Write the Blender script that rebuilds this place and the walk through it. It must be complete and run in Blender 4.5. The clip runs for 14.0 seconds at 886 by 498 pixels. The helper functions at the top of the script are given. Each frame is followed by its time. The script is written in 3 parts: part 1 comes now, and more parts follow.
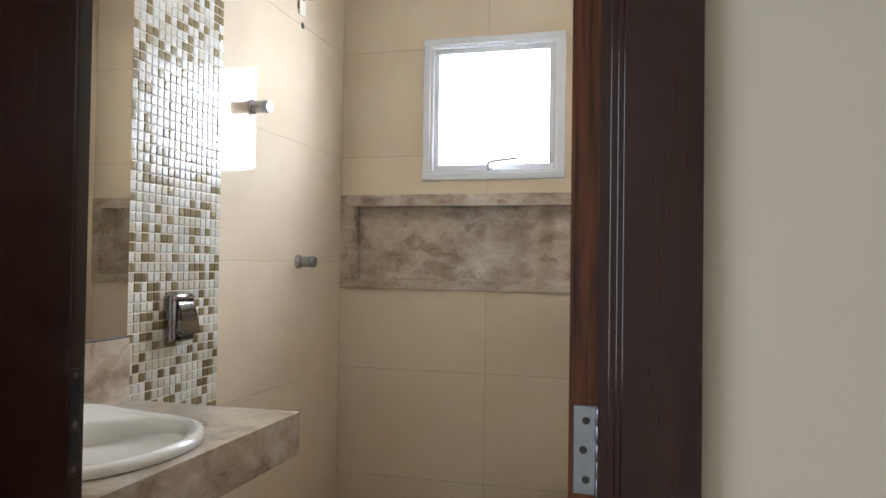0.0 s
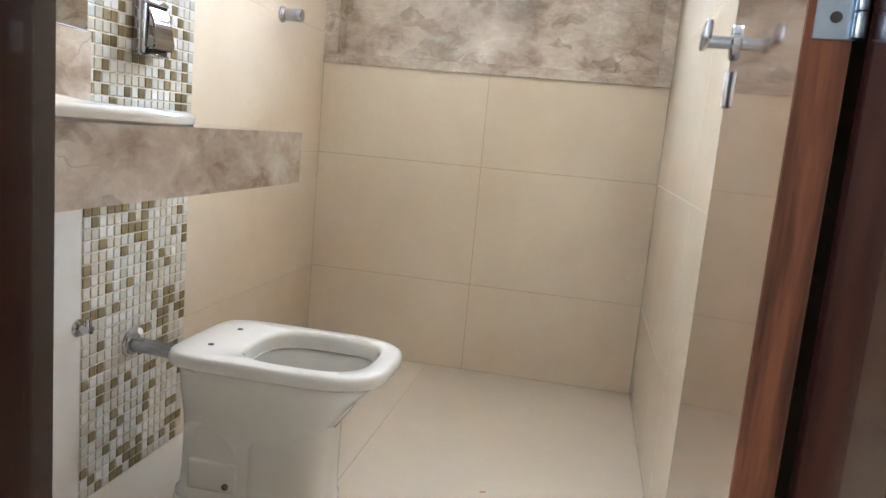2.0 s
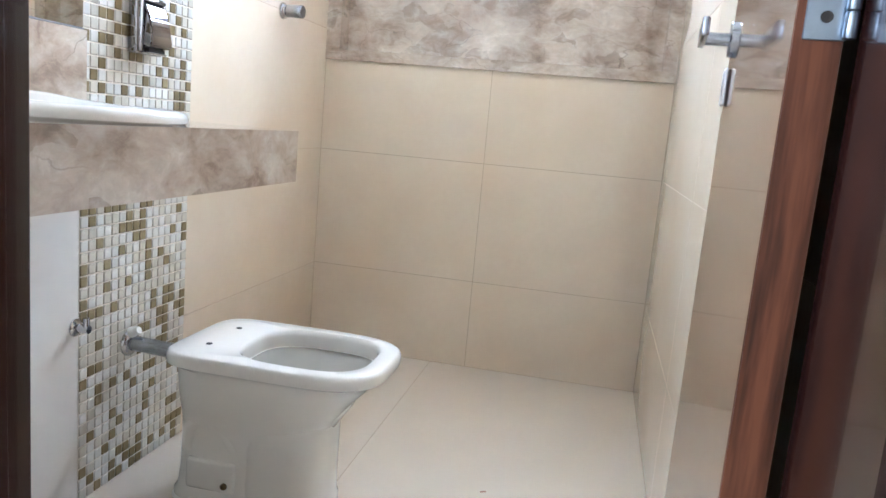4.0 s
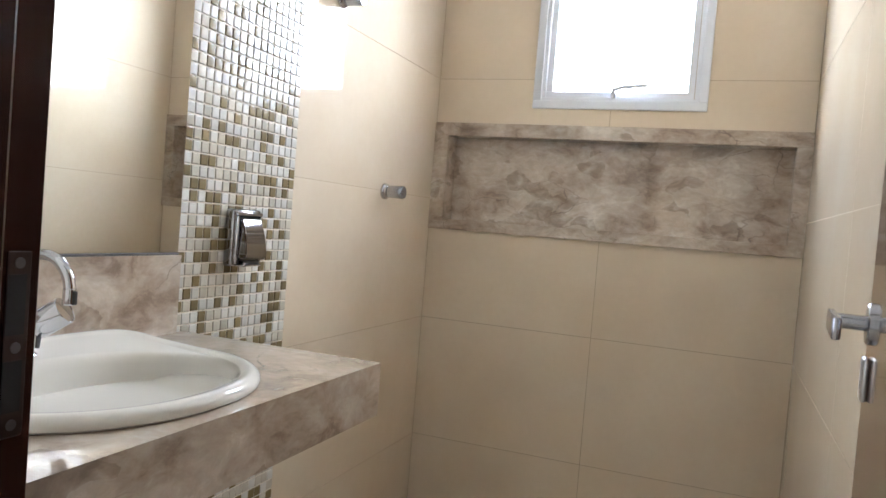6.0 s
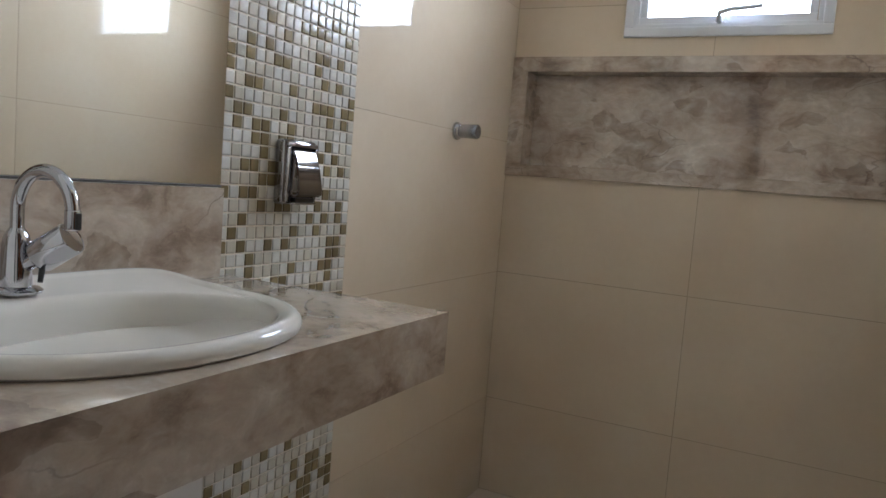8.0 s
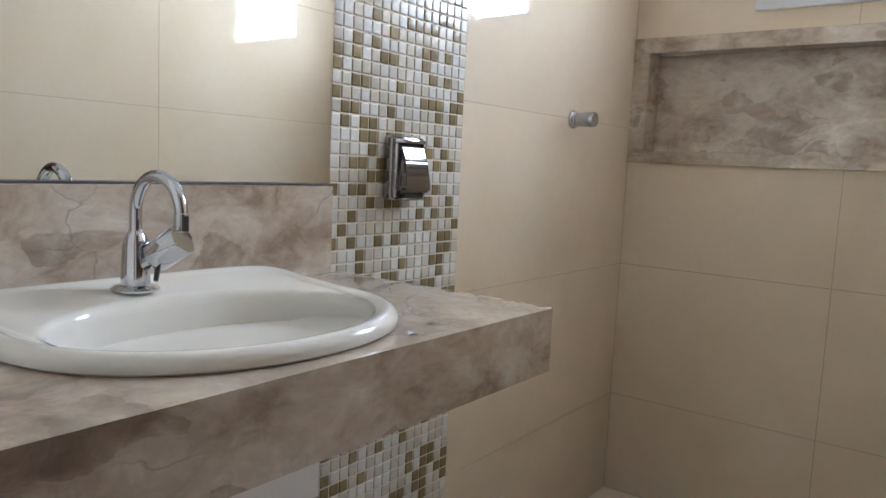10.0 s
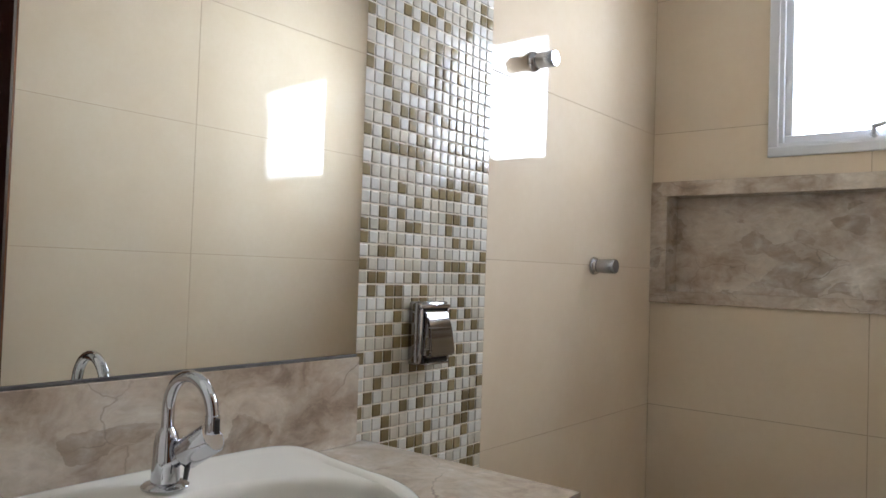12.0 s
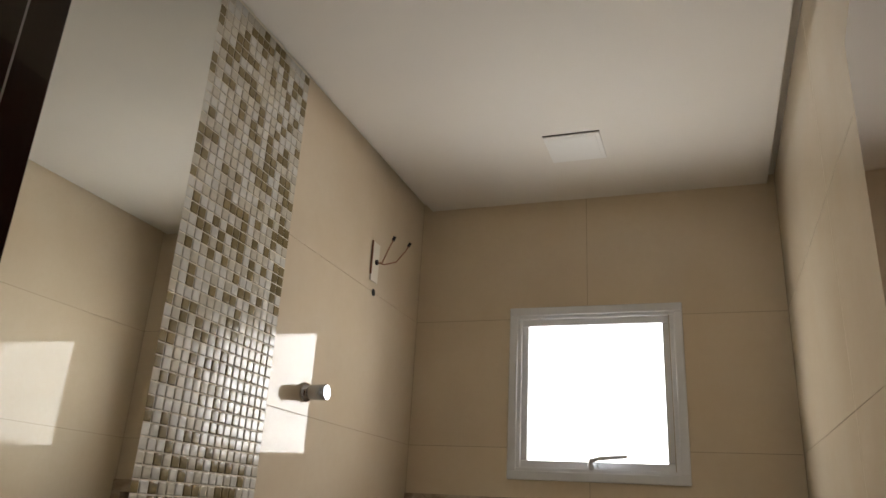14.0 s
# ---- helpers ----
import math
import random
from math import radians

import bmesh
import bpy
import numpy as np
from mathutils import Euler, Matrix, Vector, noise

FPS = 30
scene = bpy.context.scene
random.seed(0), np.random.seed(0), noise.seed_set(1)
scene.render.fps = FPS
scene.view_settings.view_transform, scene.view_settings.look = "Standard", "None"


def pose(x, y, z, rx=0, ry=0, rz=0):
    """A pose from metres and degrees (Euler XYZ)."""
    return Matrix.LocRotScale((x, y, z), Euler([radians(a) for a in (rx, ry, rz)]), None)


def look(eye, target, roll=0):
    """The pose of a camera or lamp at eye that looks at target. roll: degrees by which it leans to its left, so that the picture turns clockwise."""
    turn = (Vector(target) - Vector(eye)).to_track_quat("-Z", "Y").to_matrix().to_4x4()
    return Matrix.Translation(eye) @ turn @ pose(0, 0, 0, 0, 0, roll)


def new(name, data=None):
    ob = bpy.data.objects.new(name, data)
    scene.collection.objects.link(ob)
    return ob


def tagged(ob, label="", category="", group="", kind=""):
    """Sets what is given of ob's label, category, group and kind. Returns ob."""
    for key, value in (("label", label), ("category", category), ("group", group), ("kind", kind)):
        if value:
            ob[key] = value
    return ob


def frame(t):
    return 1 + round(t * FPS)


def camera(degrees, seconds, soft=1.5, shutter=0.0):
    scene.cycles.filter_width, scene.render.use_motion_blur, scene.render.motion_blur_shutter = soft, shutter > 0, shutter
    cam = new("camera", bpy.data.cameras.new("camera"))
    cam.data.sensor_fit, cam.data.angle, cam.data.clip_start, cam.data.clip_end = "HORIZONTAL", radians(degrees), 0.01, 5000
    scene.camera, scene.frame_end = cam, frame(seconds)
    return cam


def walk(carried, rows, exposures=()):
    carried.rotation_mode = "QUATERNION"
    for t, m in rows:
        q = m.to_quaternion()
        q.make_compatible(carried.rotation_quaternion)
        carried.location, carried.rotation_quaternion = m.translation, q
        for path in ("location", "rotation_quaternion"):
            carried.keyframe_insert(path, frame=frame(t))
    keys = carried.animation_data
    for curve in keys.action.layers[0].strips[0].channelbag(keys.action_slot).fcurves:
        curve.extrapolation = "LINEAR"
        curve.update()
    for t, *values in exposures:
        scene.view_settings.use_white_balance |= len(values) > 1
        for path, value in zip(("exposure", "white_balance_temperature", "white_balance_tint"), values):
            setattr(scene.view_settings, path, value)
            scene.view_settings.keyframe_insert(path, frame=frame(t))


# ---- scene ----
cam = camera(62.1, 14.0, soft=1.6)
PATH = [
    (0, (0.019, 0.0, 1.255), (-0.504, 1.93, 1.293), 0.8),
    (0.5, (-0.098, 0.086, 1.171), (-0.559, 2.03, 1.076), 2.4),
    (1, (-0.159, 0.161, 1.087), (-0.582, 2.109, 0.93), 3.3),
    (1.5, (-0.192, 0.206, 0.995), (-0.582, 2.154, 0.763), 4.4),
    (2, (-0.201, 0.214, 0.913), (-0.565, 2.155, 0.603), 5.2),
    (2.2, (-0.199, 0.208, 0.879), (-0.554, 2.148, 0.547), 5.4),
    (4.5, (-0.182, 0.261, 0.969), (-0.6, 2.19, 0.649), 4.7),
    (5, (-0.191, 0.306, 1.064), (-0.687, 2.229, 0.827), 4.3),
    (5.5, (-0.188, 0.342, 1.151), (-0.787, 2.246, 1.028), 4.1),
    (6, (-0.187, 0.374, 1.165), (-0.902, 2.24, 1.093), 4.6),
    (6.5, (-0.215, 0.442, 1.141), (-1.006, 2.276, 1.042), 5.5),
    (7, (-0.25, 0.516, 1.117), (-1.049, 2.346, 1.004), 5.1),
    (7.5, (-0.261, 0.557, 1.105), (-1.092, 2.372, 0.974), 4.7),
    (8, (-0.27, 0.585, 1.094), (-1.163, 2.366, 0.916), 4.5),
    (8.5, (-0.255, 0.6, 1.09), (-1.243, 2.326, 0.882), 4.4),
    (9, (-0.238, 0.624, 1.094), (-1.319, 2.29, 0.858), 4.4),
    (9.2, (-0.235, 0.63, 1.091), (-1.363, 2.265, 0.864), 3.8),
    (11.3, (-0.249, 0.628, 1.152), (-1.488, 2.182, 0.935), 1.5),
    (11.5, (-0.24, 0.624, 1.164), (-1.495, 2.176, 1.028), 1.3),
    (12, (-0.233, 0.61, 1.224), (-1.492, 2.162, 1.282), 1.9),
    (12.5, (-0.235, 0.586, 1.277), (-1.439, 2.169, 1.486), 2.8),
    (13, (-0.233, 0.556, 1.329), (-1.257, 2.234, 1.693), 3.9),
    (13.5, (-0.218, 0.495, 1.41), (-1.013, 2.252, 1.94), 3.5),
    (14, (-0.225, 0.438, 1.478), (-0.876, 2.204, 2.157), 3.3),
]
EXPOSURES = [(0.0, 0.87, 5750, 10), (0.5, 1.29, 5750, 10), (1.0, 1.74, 5400, 10), (1.5, 2.07, 5700, 10), (2.2, 1.97, 5200, 10), (4.5, 2.28, 4900, 10), (5.0, 2.07, 5170, 11), (5.5, 1.57, 5470, 11), (6.5, 1.02, 5570, 11),
             (7.5, 0.48, 5470, 11), (8.5, 0.38, 5470, 11), (9.0, 0.55, 5370, 11), (11.5, 1.08, 5370, 11), (12.0, 0.63, 5670, 11), (12.5, 0.38, 5570, 11), (13.0, 0.14, 5670, 11), (13.5, -0.44, 6320, 12), (14.0, -0.64, 7050, 13)]
walk(cam, [(t, look(eye, target, roll)) for t, eye, target, roll in PATH], EXPOSURES)

# ---- plan (metres) ----
LX, RX, BY = -1.258, 0.045, 2.997        # left, right and back tile faces
DY0, DY1 = 0.650, 0.745                  # wall with the door: hall face, room face
CZ = 2.625                               # ceiling
JL, JR = -0.627, -0.011                   # door opening between the jambs
HEAD = 2.15
TW, TH, TZ0 = 0.6525, 0.456, 0.342       # wall tile, first joint above the floor
MY0, MY1 = 1.612, 2.036                  # mosaic strip
NZ0, NZ1 = 1.141, 1.545                  # stone of the niche
NIX0, NIX1, NIZ0, NIZ1 = -1.203, -0.002, 1.180, 1.496   # niche opening
WX0, WX1, WZ0, WZ1 = -0.888, -0.286, 1.605, 2.207       # window with its trim
GX0, GX1, GZ0, GZ1 = -0.822, -0.362, 1.668, 2.144       # glass
CT, CB, CF, CE = 0.888, 0.786, -0.782, 1.645            # counter top, bottom, front, end

# ---- world and lamps ----
world = bpy.data.worlds.new("world")
scene.world = world
world.use_nodes = True
wn = world.node_tree
sky = wn.nodes.new("ShaderNodeTexSky")
sky.sky_type, sky.sun_disc = "NISHITA", False
sky.sun_elevation, sky.sun_rotation = radians(50), radians(150)
wn.links.new(sky.outputs[0], wn.nodes["Background"].inputs[0])
wn.nodes["Background"].inputs[1].default_value = 0.1


def area(name, eye, target, w, h, watts, colour):
    d = bpy.data.lights.new(name, "AREA")
    d.shape, d.size, d.size_y, d.energy, d.color = "RECTANGLE", w, h, watts, colour
    o = new(name, d)
    o.matrix_world = look(eye, target)
    return o


WINDOW_WATTS, HALL_WATTS = 80.0, 13.0
# the bright sky outside the small window, seen a little from below
area("window_daylight", (-0.592, BY + 0.36, 1.87), (-0.270, BY - 0.60, 1.80), 1.6, 0.9, WINDOW_WATTS, (0.92, 0.965, 1.0))
# added fill lamp for the room outside, set in an assumed, unseen opening
area("hall_fill", (-1.74, -0.75, 1.45), (0.5, -0.55, 1.35), 1.3, 1.3, HALL_WATTS, (1.0, 0.98, 0.95))


# ---- materials ----
def mat(name, base, rough=0.5, metal=0.0, ior=1.5, bump=0.0, bump_scale=60.0, var=0.0, var_scale=6.0, grain=0.0,
        grain_scale=120.0, rand=0.0, tint=None, coat=0.0, rough_var=0.0):
    """Principled material: colour varied by two noises in world space, fine relief, and a shade of its own for each object."""
    m = bpy.data.materials.new(name)
    m.use_nodes = True
    nt = m.node_tree
    N, L = nt.nodes, nt.links
    p = N["Principled BSDF"]
    p.inputs["Roughness"].default_value = rough
    p.inputs["Metallic"].default_value = metal
    p.inputs["IOR"].default_value = ior
    p.inputs["Coat Weight"].default_value = coat
    p.inputs["Coat Roughness"].default_value = 0.04
    p.inputs["Base Color"].default_value = (*base, 1)
    geo = N.new("ShaderNodeNewGeometry")

    def nz(scale, detail=4.0):
        n = N.new("ShaderNodeTexNoise")
        n.inputs["Scale"].default_value, n.inputs["Detail"].default_value = scale, detail
        L.new(geo.outputs["Position"], n.inputs["Vector"])
        return n

    col = None
    tint = tint or tuple(c * 0.6 for c in base)
    for amount, scale in ((var, var_scale), (grain, grain_scale)):
        if amount:
            n = nz(scale)
            r = N.new("ShaderNodeMapRange")
            r.inputs[1].default_value, r.inputs[2].default_value = 0.35, 0.7
            r.inputs[3].default_value, r.inputs[4].default_value = 0.0, amount
            L.new(n.outputs[0], r.inputs[0])
            x = N.new("ShaderNodeMix")
            x.data_type = "RGBA"
            L.new(r.outputs[0], x.inputs[0])
            if col is None:
                x.inputs[6].default_value = (*base, 1)
            else:
                L.new(col, x.inputs[6])
            x.inputs[7].default_value = (*tint, 1)
            col = x.outputs[2]
    if rand:
        oi = N.new("ShaderNodeObjectInfo")
        r = N.new("ShaderNodeMapRange")
        r.inputs[3].default_value, r.inputs[4].default_value = 1 - rand, 1 + rand * 0.3
        L.new(oi.outputs["Random"], r.inputs[0])
        h = N.new("ShaderNodeHueSaturation")
        L.new(r.outputs[0], h.inputs["Value"])
        if col is None:
            h.inputs["Color"].default_value = (*base, 1)
        else:
            L.new(col, h.inputs["Color"])
        col = h.outputs[0]
    if col is not None:
        L.new(col, p.inputs["Base Color"])
    if rough_var:
        n = nz(var_scale * 2.3)
        r = N.new("ShaderNodeMapRange")
        r.inputs[3].default_value, r.inputs[4].default_value = max(rough - rough_var, 0), rough + rough_var
        L.new(n.outputs[0], r.inputs[0])
        L.new(r.outputs[0], p.inputs["Roughness"])
    if bump:
        n = nz(bump_scale)
        b = N.new("ShaderNodeBump")
        b.inputs["Strength"].default_value, b.inputs["Distance"].default_value = bump, 0.002
        L.new(n.outputs[0], b.inputs["Height"])
        L.new(b.outputs[0], p.inputs["Normal"])
    return m


def stone_mat(name):
    """Polished beige-brown marble: clouded patches, dark brecciated spots, thin pale and dark veins."""
    m = bpy.data.materials.new(name)
    m.use_nodes = True
    nt = m.node_tree
    N, L = nt.nodes, nt.links
    p = N["Principled BSDF"]
    geo = N.new("ShaderNodeNewGeometry")
    bed = N.new("ShaderNodeMapping")
    bed.inputs["Scale"].default_value = (0.75, 0.75, 1.25)
    L.new(geo.outputs["Position"], bed.inputs["Vector"])
    warp = N.new("ShaderNodeTexNoise")
    warp.inputs["Scale"].default_value, warp.inputs["Detail"].default_value = 9.0, 6.0
    L.new(bed.outputs[0], warp.inputs["Vector"])
    mixv = N.new("ShaderNodeMix")
    mixv.data_type = "VECTOR"
    mixv.inputs[0].default_value = 0.09
    L.new(bed.outputs[0], mixv.inputs[4])
    L.new(warp.outputs["Color"], mixv.inputs[5])

    def nz(scale, detail, rough=0.6):
        n = N.new("ShaderNodeTexNoise")
        n.inputs["Scale"].default_value, n.inputs["Detail"].default_value, n.inputs["Roughness"].default_value = scale, detail, rough
        L.new(mixv.outputs[1], n.inputs["Vector"])
        return n

    big = nz(9.0, 8.0, 0.64)
    ramp = N.new("ShaderNodeValToRGB")
    e = ramp.color_ramp.elements
    e[0].position, e[0].color = 0.28, (0.27, 0.195, 0.142, 1)
    e[1].position, e[1].color = 0.70, (0.74, 0.672, 0.58, 1)
    for at, c in ((0.38, (0.40, 0.308, 0.232)), (0.45, (0.47, 0.375, 0.288)), (0.53, (0.555, 0.46, 0.365)), (0.61, (0.605, 0.52, 0.428))):
        e.new(at).color = (*c, 1)
    L.new(big.outputs[0], ramp.inputs[0])
    vor = N.new("ShaderNodeTexVoronoi")
    vor.feature = "DISTANCE_TO_EDGE"
    vor.inputs["Scale"].default_value = 8.0
    L.new(mixv.outputs[1], vor.inputs["Vector"])
    vr = N.new("ShaderNodeMapRange")
    vr.inputs[1].default_value, vr.inputs[2].default_value = 0.0, 0.011
    vr.inputs[3].default_value, vr.inputs[4].default_value = 0.65, 0.0
    L.new(vor.outputs["Distance"], vr.inputs[0])
    gate = nz(4.0, 3.0)
    gr = N.new("ShaderNodeMapRange")
    gr.inputs[1].default_value, gr.inputs[2].default_value = 0.50, 0.62
    L.new(gate.outputs[0], gr.inputs[0])
    mul = N.new("ShaderNodeMath")
    mul.operation = "MULTIPLY"
    L.new(vr.outputs[0], mul.inputs[0])
    L.new(gr.outputs[0], mul.inputs[1])
    x = N.new("ShaderNodeMix")
    x.data_type = "RGBA"
    L.new(mul.outputs[0], x.inputs[0])
    L.new(ramp.outputs[0], x.inputs[6])
    x.inputs[7].default_value = (0.13, 0.095, 0.085, 1)
    blot = nz(9.0, 7.0, 0.66)
    br = N.new("ShaderNodeMapRange")
    br.inputs[1].default_value, br.inputs[2].default_value = 0.36, 0.44
    br.inputs[3].default_value, br.inputs[4].default_value = 0.26, 0.0
    L.new(blot.outputs[0], br.inputs[0])
    x2 = N.new("ShaderNodeMix")
    x2.data_type = "RGBA"
    L.new(br.outputs[0], x2.inputs[0])
    L.new(x.outputs[2], x2.inputs[6])
    x2.inputs[7].default_value = (0.19, 0.145, 0.115, 1)
    x = x2
    cell = N.new("ShaderNodeTexVoronoi")
    cell.inputs["Scale"].default_value = 15.0
    L.new(mixv.outputs[1], cell.inputs["Vector"])
    sep = N.new("ShaderNodeSeparateColor")
    L.new(cell.outputs["Color"], sep.inputs[0])
    cr = N.new("ShaderNodeMapRange")
    cr.inputs[1].default_value, cr.inputs[2].default_value = 0.84, 0.90
    L.new(sep.outputs[0], cr.inputs[0])
    fade = nz(26.0, 6.0)
    fd = N.new("ShaderNodeMapRange")
    fd.inputs[1].default_value, fd.inputs[2].default_value = 0.34, 0.56
    fd.inputs[3].default_value, fd.inputs[4].default_value = 0.0, 0.48
    L.new(fade.outputs[0], fd.inputs[0])
    both = N.new("ShaderNodeMath")
    both.operation = "MULTIPLY"
    L.new(cr.outputs[0], both.inputs[0])
    L.new(fd.outputs[0], both.inputs[1])
    x3 = N.new("ShaderNodeMix")
    x3.data_type = "RGBA"
    L.new(both.outputs[0], x3.inputs[0])
    L.new(x.outputs[2], x3.inputs[6])
    x3.inputs[7].default_value = (0.19, 0.132, 0.088, 1)
    x = x3
    fine = nz(70.0, 4.0)
    fr = N.new("ShaderNodeMapRange")
    fr.inputs[3].default_value, fr.inputs[4].default_value = 0.70, 1.12
    L.new(fine.outputs[0], fr.inputs[0])
    h = N.new("ShaderNodeHueSaturation")
    L.new(fr.outputs[0], h.inputs["Value"])
    L.new(x.outputs[2], h.inputs["Color"])
    L.new(h.outputs[0], p.inputs["Base Color"])
    p.inputs["Roughness"].default_value, p.inputs["IOR"].default_value = 0.04, 1.6
    p.inputs["Coat Weight"].default_value, p.inputs["Coat Roughness"].default_value = 0.5, 0.02
    return m


def wood_mat(name, dark, light, rough, coat, gloss=0.5):
    """Varnished timber with the grain running upright."""
    m = bpy.data.materials.new(name)
    m.use_nodes = True
    nt = m.node_tree
    N, L = nt.nodes, nt.links
    p = N["Principled BSDF"]
    geo = N.new("ShaderNodeNewGeometry")
    mp = N.new("ShaderNodeMapping")
    mp.inputs["Scale"].default_value = (1, 1, 0.06)
    L.new(geo.outputs["Position"], mp.inputs["Vector"])
    n = N.new("ShaderNodeTexNoise")
    n.inputs["Scale"].default_value, n.inputs["Detail"].default_value, n.inputs["Distortion"].default_value = 60.0, 6.0, 0.6
    L.new(mp.outputs[0], n.inputs["Vector"])
    n2 = N.new("ShaderNodeTexNoise")
    n2.inputs["Scale"].default_value = 260.0
    L.new(mp.outputs[0], n2.inputs["Vector"])
    mx = N.new("ShaderNodeMath")
    mx.operation = "MULTIPLY_ADD"
    mx.inputs[1].default_value, mx.inputs[2].default_value = 0.35, -0.17
    L.new(n2.outputs[0], mx.inputs[0])
    ad = N.new("ShaderNodeMath")
    L.new(n.outputs[0], ad.inputs[0])
    L.new(mx.outputs[0], ad.inputs[1])
    ramp = N.new("ShaderNodeValToRGB")
    e = ramp.color_ramp.elements
    e[0].position, e[0].color = 0.33, (*dark, 1)
    e[1].position, e[1].color = 0.68, (*light, 1)
    L.new(ad.outputs[0], ramp.inputs[0])
    L.new(ramp.outputs[0], p.inputs["Base Color"])
    b = N.new("ShaderNodeBump")
    b.inputs["Strength"].default_value, b.inputs["Distance"].default_value = 0.05, 0.001
    L.new(ad.outputs[0], b.inputs["Height"])
    L.new(b.outputs[0], p.inputs["Normal"])
    p.inputs["Roughness"].default_value = rough
    p.inputs["Specular IOR Level"].default_value = gloss
    p.inputs["Coat Weight"].default_value, p.inputs["Coat Roughness"].default_value = coat, 0.03
    return m


TILE = mat("cream_porcelain", (0.70, 0.597, 0.455), 0.03, var=0.6, var_scale=3.2, grain=0.16, grain_scale=45, tint=(0.62, 0.498, 0.352), rand=0.03, bump=0.02, bump_scale=5)
FLOOR_TILE = mat("cream_floor_porcelain", (0.67, 0.585, 0.465), 0.16, var=0.3, var_scale=3, grain=0.12, grain_scale=70, tint=(0.58, 0.50, 0.395), rough_var=0.05)
GROUT = mat("tile_grout", (0.44, 0.35, 0.25), 0.9, grain=0.5, grain_scale=90)
PALE_GROUT = mat("pale_tile_grout", (0.50, 0.40, 0.285), 0.9, grain=0.4, grain_scale=90)
MOSAIC_GROUT = mat("mosaic_grout", (0.78, 0.71, 0.59), 0.8, grain=0.25, grain_scale=200)
GLASS_WHITE = mat("white_glass_mosaic", (0.68, 0.66, 0.605), 0.15, ior=1.6, rand=0.16, var=0.2, var_scale=30)
GLASS_CREAM = mat("cream_glass_mosaic", (0.585, 0.54, 0.445), 0.15, ior=1.6, rand=0.18, var=0.25, var_scale=30)
GLASS_OCHRE = mat("ochre_glass_mosaic", (0.245, 0.187, 0.092), 0.15, ior=1.6, rand=0.30, var=0.4, var_scale=40)
STONE = stone_mat("beige_brown_marble")
CERAMIC = mat("white_ceramic", (0.80, 0.767, 0.695), 0.06, var=0.1, var_scale=4, coat=0.3)
SMOKED = mat("smoked_chrome", (0.36, 0.35, 0.35), 0.08, metal=1.0)
CHROME = mat("chrome", (0.56, 0.56, 0.59), 0.06, metal=1.0, rough_var=0.03, var_scale=20)
STEEL = mat("zinc_plated_steel", (0.37, 0.425, 0.49), 0.30, metal=1.0, var=0.3, var_scale=40, grain=0.2)
SATIN = mat("satin_chrome", (0.42, 0.44, 0.48), 0.22, metal=1.0, rough_var=0.06, var_scale=30)
NICKEL = mat("brushed_nickel", (0.62, 0.61, 0.60), 0.42, metal=0.9, rough_var=0.06, var_scale=40)
BRONZED = mat("dark_bronzed_steel", (0.055, 0.036, 0.03), 0.42, metal=0.6, var=0.4, var_scale=60)
OLD_STEEL = mat("aged_steel", (0.16, 0.15, 0.15), 0.45, metal=0.8, var=0.5, var_scale=60)
DARKMETAL = mat("dark_metal", (0.05, 0.045, 0.04), 0.4, metal=0.6)
BLACK = mat("black_hole", (0.012, 0.011, 0.01), 0.7)
PLASTIC = mat("white_plastic", (0.75, 0.73, 0.68), 0.35, var=0.1)
WINDOW_WHITE = mat("white_painted_aluminium", (0.72, 0.74, 0.78), 0.3, var=0.1, var_scale=8)
CEILING = mat("white_ceiling_paint", (0.78, 0.74, 0.68), 0.85, bump=0.08, bump_scale=150, var=0.06, var_scale=3)
PAINT = mat("cream_wall_paint", (0.72, 0.67, 0.575), 0.7, bump=0.15, bump_scale=220, var=0.12, var_scale=2.5)
UNDERWALL = mat("white_wall_panel", (0.76, 0.715, 0.65), 0.12, var=0.1)
WOOD = wood_mat("dark_varnished_wood", (0.017, 0.006, 0.005), (0.030, 0.0095, 0.0074), 0.17, 0.36, 0.35)
WOOD_LEAF = wood_mat("glossy_varnished_wood", (0.07, 0.027, 0.012), (0.19, 0.078, 0.036), 0.14, 0.8)
WOOD_EDGE = wood_mat("red_brown_wood", (0.035, 0.011, 0.005), (0.15, 0.05, 0.02), 0.4, 0.1, 0.25)
MIRROR = mat("mirror_silver", (0.86, 0.87, 0.84), 0.0, metal=1.0)
COPPER = mat("copper_wire", (0.25, 0.10, 0.05), 0.5, var=0.3)
LAMP_WHITE = mat("lamp_diffuser", (0.82, 0.81, 0.78), 0.4)
GLASS = mat("window_glass", (1, 1, 1), 0.03, ior=1.45)
GLASS.node_tree.nodes["Principled BSDF"].inputs["Transmission Weight"].default_value = 1.0


# ---- mesh helpers ----
def part(name, bm, material, parent=None, label="", smooth=False, kind=""):
    me = bpy.data.meshes.new(name)
    bmesh.ops.recalc_face_normals(bm, faces=bm.faces)
    bm.to_mesh(me)
    bm.free()
    me.materials.append(material)
    if smooth:
        me.polygons.foreach_set("use_smooth", [True] * len(me.polygons))
        me.set_sharp_from_angle(angle=radians(38))
    ob = new(name, me)
    ob.parent = parent
    return tagged(ob, label, kind=kind)


def thing(name, label, category, at=(0, 0, 0), group="", kind=""):
    ob = new(name)
    ob.location = at
    ob.empty_display_size = 0.05
    return tagged(ob, label, category, group, kind)


